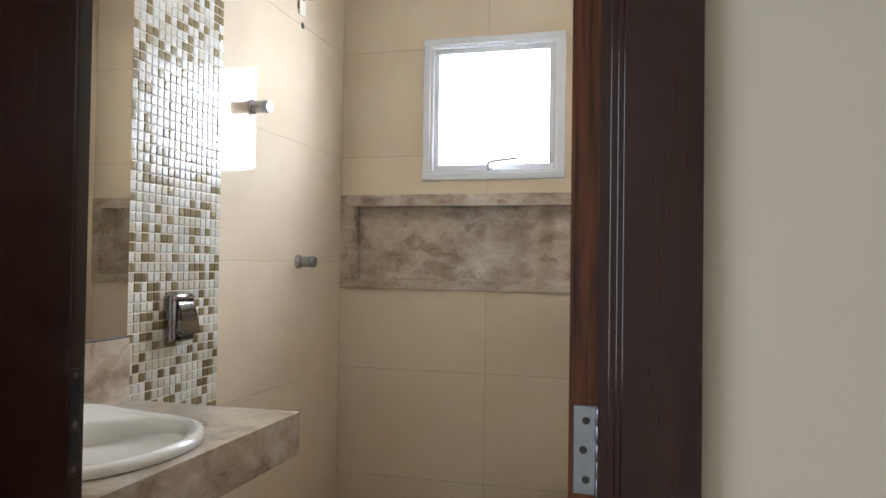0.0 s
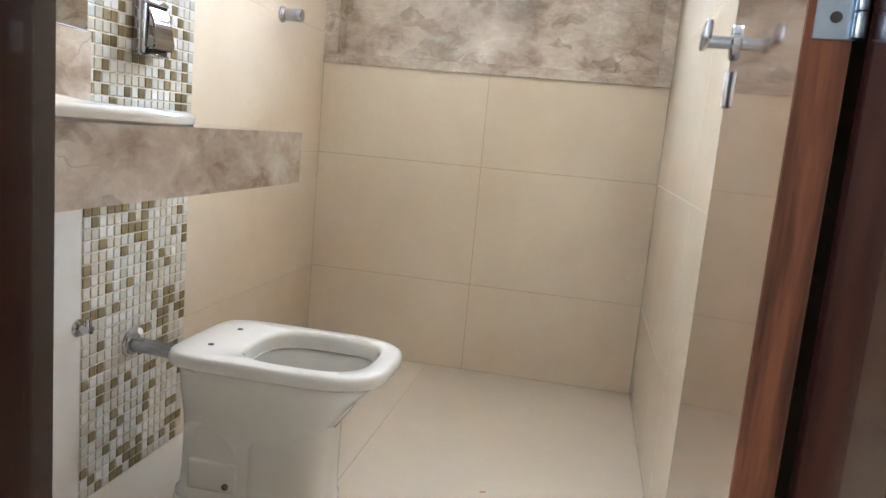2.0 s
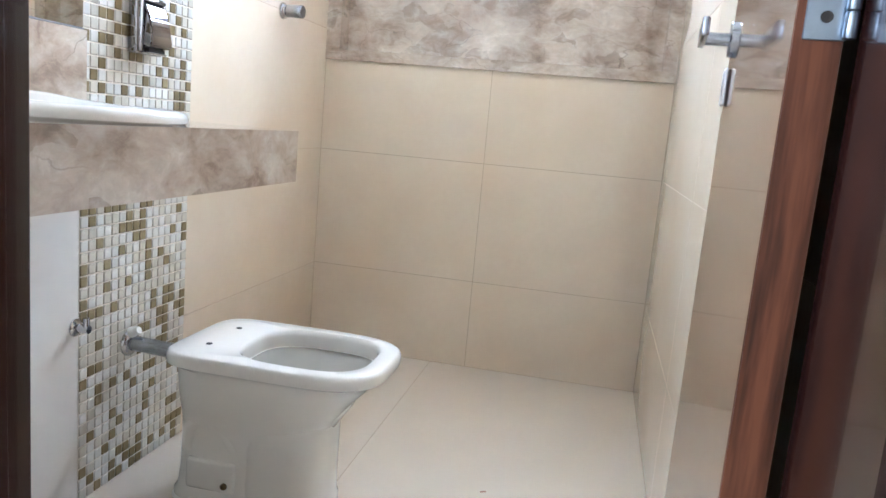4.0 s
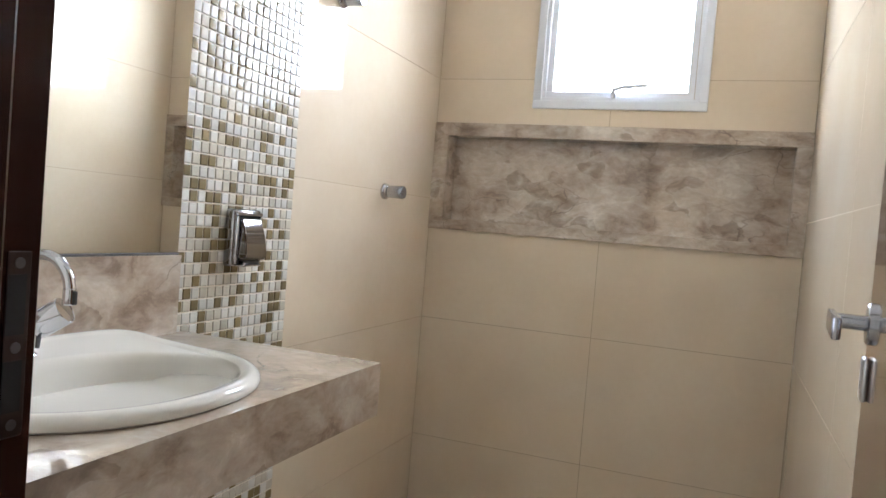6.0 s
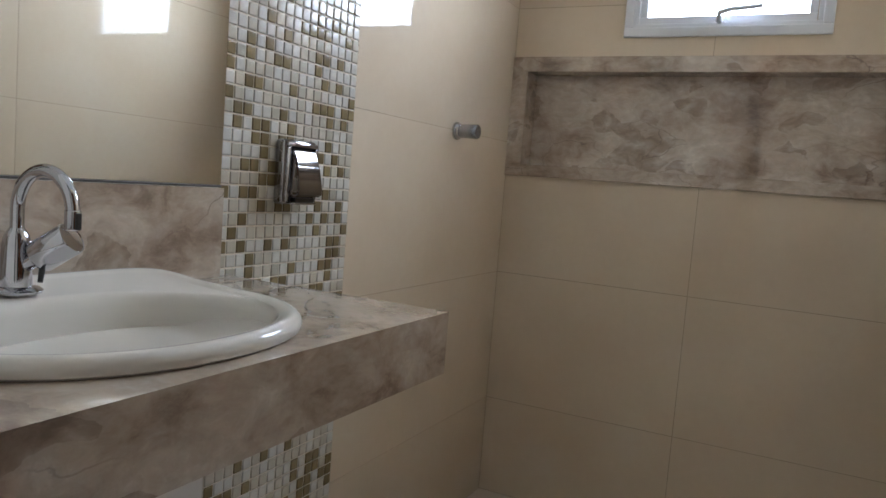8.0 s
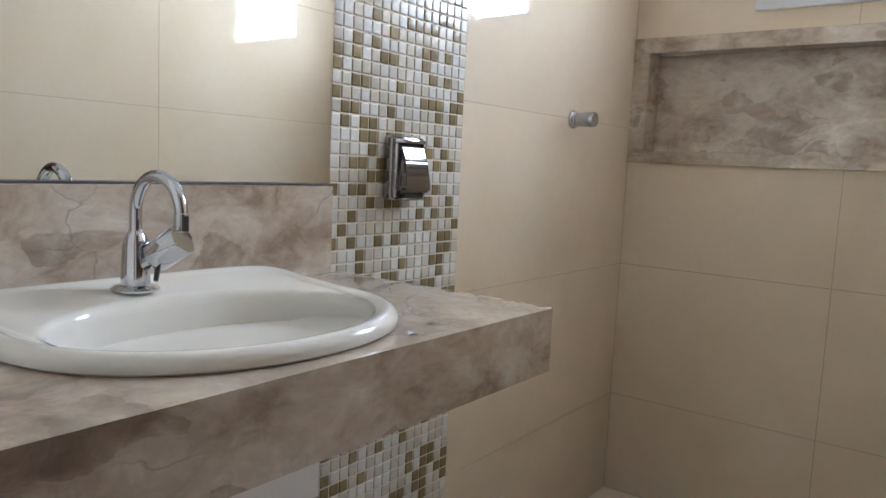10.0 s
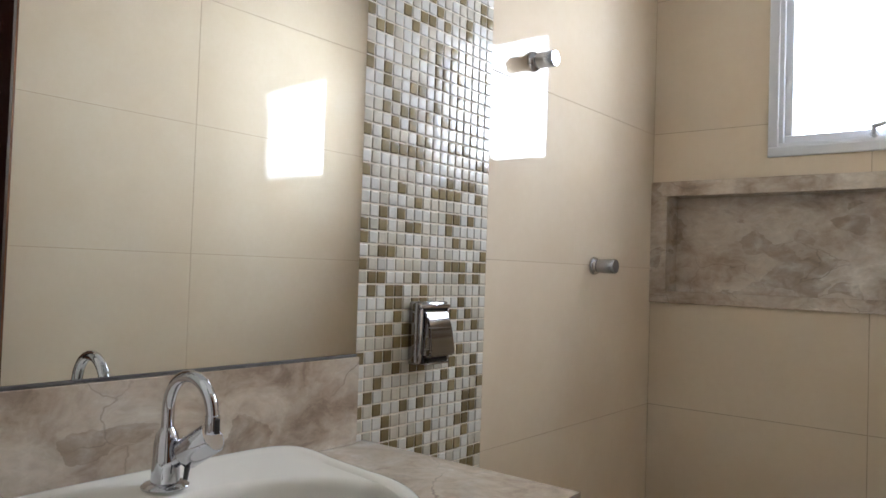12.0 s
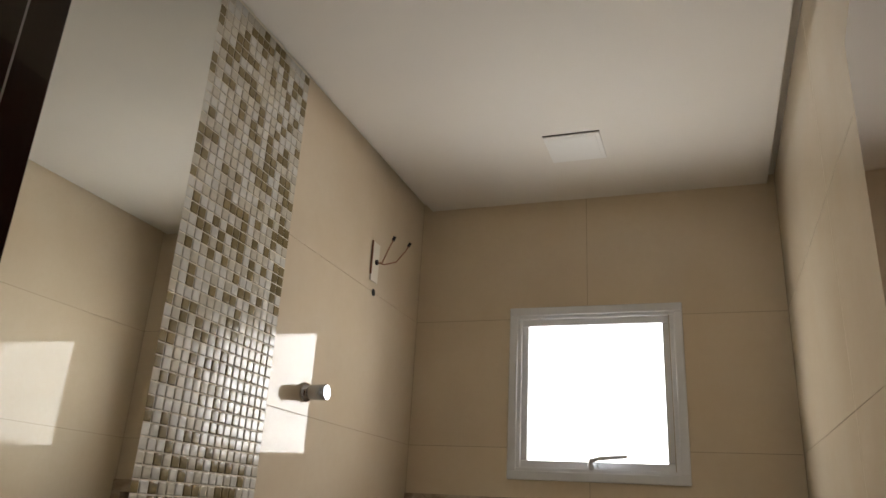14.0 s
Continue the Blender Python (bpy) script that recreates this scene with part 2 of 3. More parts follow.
def add_box(bm, x0, x1, y0, y1, z0, z1, bevel=0.0, seg=2):
    m = Matrix.LocRotScale(((x0 + x1) / 2, (y0 + y1) / 2, (z0 + z1) / 2), None, (x1 - x0, y1 - y0, z1 - z0))
    vs = bmesh.ops.create_cube(bm, size=1, matrix=m)["verts"]
    if bevel:
        es = list({e for v in vs for e in v.link_edges})
        bmesh.ops.bevel(bm, geom=es, offset=bevel, segments=seg, affect="EDGES", profile=0.5)


def box(x0, x1, y0, y1, z0, z1, bevel=0.0, seg=2):
    bm = bmesh.new()
    add_box(bm, x0, x1, y0, y1, z0, z1, bevel, seg)
    return bm


def loft(loops, cap0=True, cap1=True):
    bm = bmesh.new()
    rings = [[bm.verts.new(p) for p in lp] for lp in loops]
    n = len(rings[0])
    for a, b in zip(rings, rings[1:]):
        for i in range(n):
            bm.faces.new((a[i], a[(i + 1) % n], b[(i + 1) % n], b[i]))
    if cap0:
        bm.faces.new(rings[0][::-1])
    if cap1:
        bm.faces.new(rings[-1])
    return bm


def lathe(profile, m, n=32):
    """Profile of (radius, height) turned about the local z axis, placed by m."""
    return loft([[m @ Vector((r * math.cos(2 * math.pi * i / n), r * math.sin(2 * math.pi * i / n), z)) for i in range(n)] for r, z in profile])


def axis_to(eye, way):
    return Matrix.Translation(eye) @ Vector(way).to_track_quat("Z", "Y").to_matrix().to_4x4()


def tube(points, radius, n=16):
    """A round tube along points; radius may be a list."""
    pts = [Vector(p) for p in points]
    rad = radius if isinstance(radius, list) else [radius] * len(pts)
    loops = []
    up = None
    for i, p in enumerate(pts):
        d = (pts[min(i + 1, len(pts) - 1)] - pts[max(i - 1, 0)]).normalized()
        if up is None:
            up = d.orthogonal().normalized()
        up = (up - d * up.dot(d)).normalized()
        side = d.cross(up)
        loops.append([p + (up * math.cos(2 * math.pi * k / n) + side * math.sin(2 * math.pi * k / n)) * rad[i] for k in range(n)])
    return loft(loops)


def oval(cx, cy, z, rx0, rx1, ry, e0=2.0, e1=2.0, n=72):
    """A rounded outline: half-length rx1 ahead (+x, exponent e1) and rx0 behind (exponent e0)."""
    out = []
    for i in range(n):
        a = 2 * math.pi * i / n
        c, s = math.cos(a), math.sin(a)
        rx, e = (rx1, e1) if c >= 0 else (rx0, e0)
        out.append(Vector((cx + rx * math.copysign(abs(c) ** (2 / e), c), cy + ry * math.copysign(abs(s) ** (2 / e), s), z)))
    return out


# ---- setting ----
def cut(rects, hole):
    out = []
    hx0, hx1, hz0, hz1 = hole
    for x0, x1, z0, z1 in rects:
        if x1 <= hx0 or x0 >= hx1 or z1 <= hz0 or z0 >= hz1:
            out.append((x0, x1, z0, z1))
            continue
        if z0 < hz0:
            out.append((x0, x1, z0, hz0))
        if z1 > hz1:
            out.append((x0, x1, hz1, z1))
        a, b = max(z0, hz0), min(z1, hz1)
        if x0 < hx0:
            out.append((x0, hx0, a, b))
        if x1 > hx1:
            out.append((hx1, x1, a, b))
    return out


GAP, PROUD = 0.0021, 0.0016


def tile_face(parent, us, vs, place, holes=(), material=None, name="tile"):
    """Tiles between the joints us and vs, cut round holes; place(u0, u1, v0, v1) gives a tile's box in the world."""
    for u0, u1 in zip(us, us[1:]):
        for v0, v1 in zip(vs, vs[1:]):
            whole = (u0 + GAP / 2, u1 - GAP / 2, v0 + GAP / 2, v1 - GAP / 2)
            rects = [whole]
            for h in holes:
                rects = cut(rects, h)
            rects = [r for r in rects if r[1] - r[0] > 0.004 and r[3] - r[2] > 0.004]
            if not rects:
                continue
            bm = bmesh.new()
            for r in rects:
                add_box(bm, *place(*r), bevel=0.0)
            part(name, bm, material or TILE, parent)


zs = [0.0] + [TZ0 + TH * i for i in range(6)]
zs[-1] = CZ + 0.034

floor = part("floor", box(-1.42, 0.2, 0.60, 3.15, -0.12, -PROUD), GROUT)
tagged(floor, "cream porcelain bathroom floor with thin brown joints", "floor", kind="structure")

bm = bmesh.new()
yb = BY + PROUD
a, c, d, e = NIX0 - 0.012, NIX1 + 0.012, NIZ0 - 0.012, NIZ1 + 0.012
g0, g1, g2, g3 = GX0 - 0.03, GX1 + 0.03, GZ0 - 0.03, GZ1 + 0.03
w0, w1, w2, w3 = g0 - 0.15, g1 + 0.09, g2 - 0.11, g3 + 0.07      # the opening widens towards the outside
for b in ((-1.42, 0.2, -0.12, d), (-1.42, a, d, e), (c, 0.2, d, e), (-1.42, 0.2, e, w2), (-1.42, w0, w2, w3), (w1, 0.2, w2, w3), (-1.42, 0.2, w3, 2.85)):
    add_box(bm, b[0], b[1], yb, yb + 0.15, b[2], b[3])
for b in ((w0, w1, w2, g2), (w0, w1, g3, w3), (w0, g0, g2, g3), (g1, w1, g2, g3)):
    add_box(bm, b[0], b[1], yb, yb + 0.05, b[2], b[3])
add_box(bm, a - 0.02, c + 0.02, yb + 0.135, yb + 0.16, d - 0.02, e + 0.02)
wall_back = tagged(part("wall_back", bm, GROUT), "cream tiled shower wall with a stone niche and a window", "wall", kind="structure")
wall_left = tagged(part("wall_left", box(LX - 0.16, LX - PROUD, DY1, yb + 0.15, -0.12, 2.85), PALE_GROUT), "cream polished tile wall behind the basin and shower", "wall", kind="structure")
wall_right = tagged(part("wall_right", box(RX + PROUD, RX + 0.16, DY1, yb + 0.15, -0.12, 2.85), PALE_GROUT), "cream polished tile wall beside the open door", "wall", kind="structure")

bm = bmesh.new()
add_box(bm, -1.9, JL - 0.03, DY0, DY1, -0.12, 2.85)
add_box(bm, JR + 0.03, 1.9, DY0, DY1, -0.12, 2.85)
add_box(bm, JL - 0.03, JR + 0.03, DY0, DY1, HEAD + 0.03, 2.85)
wall_door = tagged(part("wall_door", bm, PAINT), "cream painted wall round the bathroom door", "wall", kind="structure")

ceiling = part("ceiling", box(LX + 0.035, RX - 0.024, DY1 + 0.02, BY - 0.001, CZ, CZ + 0.03, 0.002, 1), CEILING)
tagged(ceiling, "white plasterboard ceiling with a shadow gap along the side walls", "ceiling", kind="structure")
slab = tagged(part("ceiling_slab", box(-1.45, 0.25, 0.60, 3.2, CZ + 0.034, 2.85), CEILING), "pale slab above the lowered ceiling", "ceiling", kind="structure")

# unseen hall behind the camera, its left wall left open for the added fill lamp
bm = bmesh.new()
add_box(bm, 1.75, 1.9, -1.7, DY0, -0.12, 2.85)
add_box(bm, -1.9, 1.9, -1.85, -1.7, -0.12, 2.85)
add_box(bm, -1.9, -1.75, -1.7, -1.4, -0.12, 2.85)
add_box(bm, -1.9, -1.75, -0.1, DY0, -0.12, 2.85)
add_box(bm, -1.9, -1.75, -1.4, -0.1, -0.12, 0.8)
add_box(bm, -1.9, -1.75, -1.4, -0.1, 2.1, 2.85)
tagged(part("wall_hall", bm, PAINT), "cream painted walls of the room outside", "wall", kind="structure")
tagged(part("floor_hall", box(-1.9, 1.9, -1.85, 0.60, -0.12, 0.0), FLOOR_TILE), "cream floor of the room outside", "floor", kind="structure")
tagged(part("ceiling_hall", box(-1.9, 1.9, -1.85, DY0, 2.75, 2.85), CEILING), "white ceiling of the room outside", "ceiling", kind="structure")

# ---- stone niche ----
niche = thing("shower_niche", "wide wall niche lined with polished beige-brown marble", "niche", (-0.6, BY, NZ0), kind="structure")
f0 = BY - 0.011


def under(bm, parent):
    bm.transform(Matrix.Translation(-Vector(parent.location)))
    return bm


yi = BY + 0.085
part("back_panel", under(box(NIX0 - 0.004, NIX1 + 0.004, yi, yi + 0.02, NIZ0 - 0.004, NIZ1 + 0.004), niche), STONE, niche)
part("frame_top", under(box(LX, RX, f0, yi, NIZ1, NZ1, 0.0015, 1), niche), STONE, niche)
part("frame_bottom", under(box(LX, RX, f0, yi, NZ0, NIZ0, 0.0015, 1), niche), STONE, niche)
part("frame_side", under(box(LX, NIX0, f0 + 0.001, yi, NIZ0, NIZ1), niche), STONE, niche)
part("frame_side", under(box(NIX1, RX, f0 + 0.001, yi, NIZ0, NIZ1), niche), STONE, niche)

# ---- window ----
win = thing("window_1", "small white aluminium top-hung window with bright pane", "window", (-0.587, BY, WZ0), kind="structure")
wy = BY - 0.008


def ring_box(x0, x1, z0, z1, w, y0, y1, bevel):
    bm = bmesh.new()
    add_box(bm, x0, x1, y0, y1, z0, z0 + w, bevel)
    add_box(bm, x0, x1, y0, y1, z1 - w, z1, bevel)
    add_box(bm, x0, x0 + w, y0 + 0.0005, y1, z0 + w, z1 - w, bevel)
    add_box(bm, x1 - w, x1, y0 + 0.0005, y1, z0 + w, z1 - w, bevel)
    return bm


part("trim", under(ring_box(WX0, WX1, WZ0, WZ1, 0.030, wy, BY + 0.03, 0.003), win), WINDOW_WHITE, win)
part("window_frame", under(ring_box(WX0 + 0.024, WX1 - 0.024, WZ0 + 0.022, WZ1 - 0.022, 0.020, BY - 0.0015, BY + 0.06, 0.002), win), WINDOW_WHITE, win)
sash = part("sash", under(ring_box(-0.852, -0.324, GZ0 - 0.028, GZ1 + 0.028, 0.031, BY + 0.012, BY + 0.045, 0.003), win), WINDOW_WHITE, win)
pane = part("pane", under(box(-0.832, -0.345, BY + 0.030, BY + 0.034, GZ0 - 0.004, GZ1 + 0.004), win), GLASS, win, "bright clear glass pane")
pane.visible_shadow = False
hx = -0.60
part("handle", under(tube([(hx, BY + 0.012, GZ0 - 0.022), (hx, BY - 0.012, GZ0 - 0.012), (hx, BY - 0.020, GZ0 + 0.004), (hx + 0.03, BY - 0.022, GZ0 + 0.012), (hx + 0.12, BY - 0.022, GZ0 + 0.020)], [0.009, 0.009, 0.008, 0.007, 0.006], 12), win), WINDOW_WHITE, win, "white lever handle", True)
part("handle_base", under(box(hx - 0.015, hx + 0.02, BY + 0.002, BY + 0.014, GZ0 - 0.035, GZ0 - 0.004, 0.003), win), WINDOW_WHITE, win)

# ---- mirror ----
mir = thing("mirror", "tall frameless wall mirror above the marble backsplash", "mirror", (LX, 1.2, 1.057))
part("glass", under(box(LX + 0.001, LX + 0.006, DY1 + 0.02, 1.612, 1.058, 2.62, 0.0008, 1), mir), MIRROR, mir)
part("bottom_trim", under(box(LX + 0.001, LX + 0.009, DY1 + 0.02, 1.612, 1.0540, 1.0576, 0.0008, 1), mir), OLD_STEEL, mir, "thin dark steel trim")

# ---- counter ----
basin_c = Vector((-1.040, 1.190, CT))
hole_c = Vector((-0.985, 1.190, CT))


def counter_top():
    """Slab with a round opening for the basin."""
    n = 96
    z0, z1 = CT - 0.02, CT
    x0, x1, y0, y1 = LX + 0.0005, CF - 0.02, DY1 + 0.003, CE - 0.02
    bm = bmesh.new()
    outer, inner = [], []
    corners = [math.atan2(y - hole_c.y, x - hole_c.x) % (2 * math.pi) for x in (x0, x1) for y in (y0, y1)]
    angs = sorted([2 * math.pi * i / n for i in range(n)] + corners)
    for a in angs:
        c, s = math.cos(a), math.sin(a)
        k = min(((x1 if c > 0 else x0) - hole_c.x) / c if abs(c) > 1e-9 else 9, ((y1 if s > 0 else y0) - hole_c.y) / s if abs(s) > 1e-9 else 9)
        outer.append((hole_c.x + k * c, hole_c.y + k * s))
        inner.append((hole_c.x + 0.160 * c, hole_c.y + 0.232 * s))
    rings = [[bm.verts.new((*p, z)) for p in ps] for ps, z in ((outer, z1), (inner, z1), (inner, z0), (outer, z0))]
    m = len(angs)
    for a, b in zip(rings, rings[1:] + rings[:1]):
        for i in range(m):
            bm.faces.new((a[i], a[(i + 1) % m], b[(i + 1) % m], b[i]))
    return bm


counter = thing("washbasin_counter", "beige-brown marble washbasin counter with a deep front apron", "counter", (LX, 1.2, CB))
part("worktop", under(counter_top(), counter), STONE, counter)
part("front_apron", under(box(CF - 0.02, CF, DY1 + 0.003, CE - 0.02, CB, CT), counter), STONE, counter)
part("side_apron", under(box(LX + 0.0005, CF, CE - 0.02, CE, CB, CT), counter), STONE, counter)
splash = part("backsplash", box(LX + 0.0008, LX + 0.016, DY1 + 0.02, 1.612, CT + 0.0005, 1.0535, 0.0012, 1), STONE)
tagged(splash, "low polished beige-brown marble backsplash under the mirror", "backsplash")


# ---- washbasin ----
def basin():
    t = thing("washbasin", "white oval ceramic drop-in washbasin with a tap deck", "basin", basin_c)
    cx, cy = basin_c.x, basin_c.y

    def lift(x):
        """The tap deck rises towards the wall."""
        f = min(max((cx - 0.02 - x) / 0.16, 0.0), 1.0)
        return 0.013 * f * f * (3 - 2 * f)

    def out(k, z):
        ring = oval(cx, cy, z, 0.200 + k, 0.232 + k, 0.258 + k, 7.0, 2.15, 96)
        for p in ring:
            p.z += lift(p.x) * min(max((z - CT) / 0.016, 0.0), 1.0)
        return ring

    def inn(fx, fy, z, k=1.0):
        ring = oval(cx + 0.052, cy + 0.004, z, 0.141 * fx, 0.137 * fx, 0.214 * fy, 2.3, 2.1, 96)
        for p in ring:
            p.z += lift(p.x) * k
        return ring

    loops = [out(-0.085, CT - 0.03), out(-0.006, CT - 0.002), out(0.0, CT + 0.003), out(0.0015, CT + 0.010), out(-0.001, CT + 0.016), out(-0.006, CT + 0.0202), out(-0.012, CT + 0.0220), out(-0.018, CT + 0.0215),
             out(-0.024, CT + 0.0190), out(-0.029, CT + 0.0165), inn(1.055, 1.045, CT + 0.0160), inn(1.02, 1.018, CT + 0.0140), inn(0.99, 0.99, CT + 0.008), inn(0.975, 0.978, CT - 0.002)]
    for i in range(1, 17):
        g = math.pi / 2 * i / 16.6
        f = math.cos(g) ** 0.60
        loops.append(inn(0.97 * f, 0.975 * f, CT - 0.006 - 0.132 * math.sin(g), max(0.0, 1 - i / 6)))
    part("bowl", under(loft(loops, True, True), t), CERAMIC, t, smooth=True)
    part("drain", under(lathe([(0.0, 0.0), (0.021, 0.0), (0.023, 0.002), (0.021, 0.004), (0.0, 0.003)][1:], Matrix.Translation((cx + 0.052, cy + 0.004, CT - 0.1375)), 24), t), CHROME, t, "chrome drain ring", True)
    part("overflow_slot", under(box(cx + 0.000, cx + 0.034, cy - 0.209, cy - 0.199, CT + 0.000, CT + 0.008, 0.002), t), BLACK, t, "dark overflow slot")
    return t


basin()


# ---- tap ----
def tap():
    bx, by, bz = -1.163, 1.168, CT + 0.0265
    t = thing("basin_tap", "chrome gooseneck basin tap with a cylinder handle", "tap", (bx, by, bz))
    part("flange", under(lathe([(0.030, 0.0), (0.031, 0.003), (0.026, 0.007), (0.016, 0.009)], Matrix.Translation((bx, by, bz)) @ Matrix.Diagonal((1, 1.05, 1, 1))), t), CHROME, t, smooth=True)
    part("body", under(lathe([(0.0195, 0.005), (0.0185, 0.03), (0.0170, 0.060), (0.0145, 0.073), (0.0100, 0.080), (0.0088, 0.082)], Matrix.Translation((bx, by, bz))), t), CHROME, t, smooth=True)
    pts = [(bx, by, bz + 0.075), (bx, by, bz + 0.095)]
    r, d = 0.0505, Vector((0.998, 0.03, 0)).normalized()
    for i in range(17):
        a = math.pi * (1 - i / 16)
        pts.append(Vector((bx, by, bz + 0.1065)) + d * (r + r * math.cos(a)) + Vector((0, 0, r * math.sin(a))))
    pts += [pts[-1] + Vector((0, 0, -0.008)), pts[-1] + Vector((0, 0, -0.015))]
    part("spout", under(tube(pts, 0.0085, 20), t), CHROME, t, smooth=True)
    tip = Vector(pts[-1])
    part("aerator", under(lathe([(0.0088, -0.003), (0.0094, 0.0), (0.0094, 0.020), (0.0086, 0.021)], Matrix.Translation(tip)), t), CHROME, t, smooth=True)
    part("aerator_tab", under(box(tip.x + 0.007, tip.x + 0.0125, tip.y - 0.0035, tip.y + 0.0035, tip.z - 0.002, tip.z + 0.018, 0.0015), t), DARKMETAL, t, "small dark tab on the outlet")
    s = Vector((bx, by, bz + 0.027))
    way = (d * 0.80 + Vector((0.05, 0.34, 0.62))).normalized()
    part("neck", under(tube([s, s + way * 0.042], 0.0095), t), CHROME, t, smooth=True)
    k = part("handle", under(lathe([(0.011, 0.034), (0.0200, 0.036), (0.0218, 0.039), (0.0218, 0.085), (0.0205, 0.087), (0.0195, 0.0862), (0.004, 0.0865)], axis_to(s, way)), t), CHROME, t, smooth=True)
    part("lever_pin", under(tube([s + way * 0.045, s + way * 0.045 + Vector((0.010, -0.012, -0.034))], [0.0048, 0.0032], 10), t), DARKMETAL, k, smooth=True)
    return t


tap()


# ---- soap dispenser ----
def dispenser():
    y0, y1, z0, z1 = 1.760, 1.864, 1.026, 1.158
    t = thing("soap_dispenser", "chrome wall soap dispenser with a push flap on mosaic", "dispenser", (LX, (y0 + y1) / 2, z0))
    part("body", under(box(LX + 0.003, LX + 0.030, y0, y1, z0, z1, 0.007, 3), t), SMOKED, t, "dark chrome case", smooth=True)
    fx = LX + 0.030

    def prism(prof, ya, yb, skew, bevel):
        """A wedge with the given profile of (x, z); its sides draw in by skew towards the top."""
        bm = bmesh.new()
        h = max(p[1] for p in prof) - min(p[1] for p in prof)
        ks = [skew * (z - min(p[1] for p in prof)) / h for _, z in prof]
        a = [bm.verts.new((x, ya + k, z)) for (x, z), k in zip(prof, ks)]
        b = [bm.verts.new((x, yb - k, z)) for (x, z), k in zip(prof, ks)]
        bm.faces.new(a)
        bm.faces.new(b[::-1])
        for i in range(len(prof)):
            j = (i + 1) % len(prof)
            bm.faces.new((a[i], a[j], b[j], b[i]))
        bmesh.ops.bevel(bm, geom=bm.edges[:], offset=bevel, segments=3, affect="EDGES")
        return bm

    bm = bmesh.new()
    w = 0.009
    add_box(bm, fx - 0.002, fx + 0.007, y0 + 0.004, y1 - 0.004, z1 - 0.006 - w, z1 - 0.006, 0.003)
    add_box(bm, fx - 0.002, fx + 0.007, y0 + 0.004, y0 + 0.004 + w, z0 + 0.006, z1 - 0.006 - w, 0.003)
    add_box(bm, fx - 0.002, fx + 0.007, y1 - 0.004 - w, y1 - 0.004, z0 + 0.006, z1 - 0.006 - w, 0.003)
    part("bezel", under(bm, t), CHROME, t, "bright chrome rim", smooth=True)
    part("recess", under(box(fx - 0.001, fx + 0.002, y0 + 0.013, y1 - 0.013, z0 + 0.004, z1 - 0.015), t), BLACK, t, "black recess round the flap")
    part("push_flap", under(prism([(fx + 0.001, z0 + 0.016), (fx + 0.026, z0 + 0.018), (fx + 0.030, z0 + 0.028), (fx + 0.022, z0 + 0.080), (fx + 0.008, z0 + 0.112), (fx + 0.001, z0 + 0.112)], y0 + 0.011, y1 - 0.008, 0.006, 0.004), t), SMOKED, t, "smoked chrome push flap", smooth=True)
    part("nozzle", under(box(fx + 0.001, fx + 0.016, y0 + 0.022, y1 - 0.020, z0 + 0.006, z0 + 0.015, 0.002), t), DARKMETAL, t)
    part("bottom_lip", under(box(fx - 0.002, fx + 0.018, y0 + 0.016, y1 - 0.016, z0 + 0.001, z0 + 0.006, 0.002), t), CHROME, t, "bright chrome lip", smooth=True)


dispenser()


# ---- shower valves ----
def valve(name, label, y, z, length):
    t = thing(name, label, "valve", (LX, y, z), group="shower valves")
    m = axis_to((LX, y, z), (1, 0, 0))
    part("escutcheon", under(lathe([(0.026, 0.0), (0.027, 0.004), (0.024, 0.012), (0.016, 0.018), (0.012, 0.02)], m), t), CHROME, t, smooth=True)
    part("stem", under(lathe([(0.0115, 0.016), (0.0115, 0.026)], m), t), CHROME, t, smooth=True)
    part("knob", under(lathe([(0.012, 0.016), (0.0185, 0.018), (0.020, 0.021), (0.0215, length - 0.003), (0.0195, length), (0.003, length + 0.0005)], m), t), SATIN, t, smooth=True)


valve("shower_valve", "chrome shower valve with a cylindrical knob on tile", 2.579, 1.252, 0.074)
valve("stop_valve", "chrome stop valve with a cylindrical knob on tile", 2.215, 1.771, 0.070)


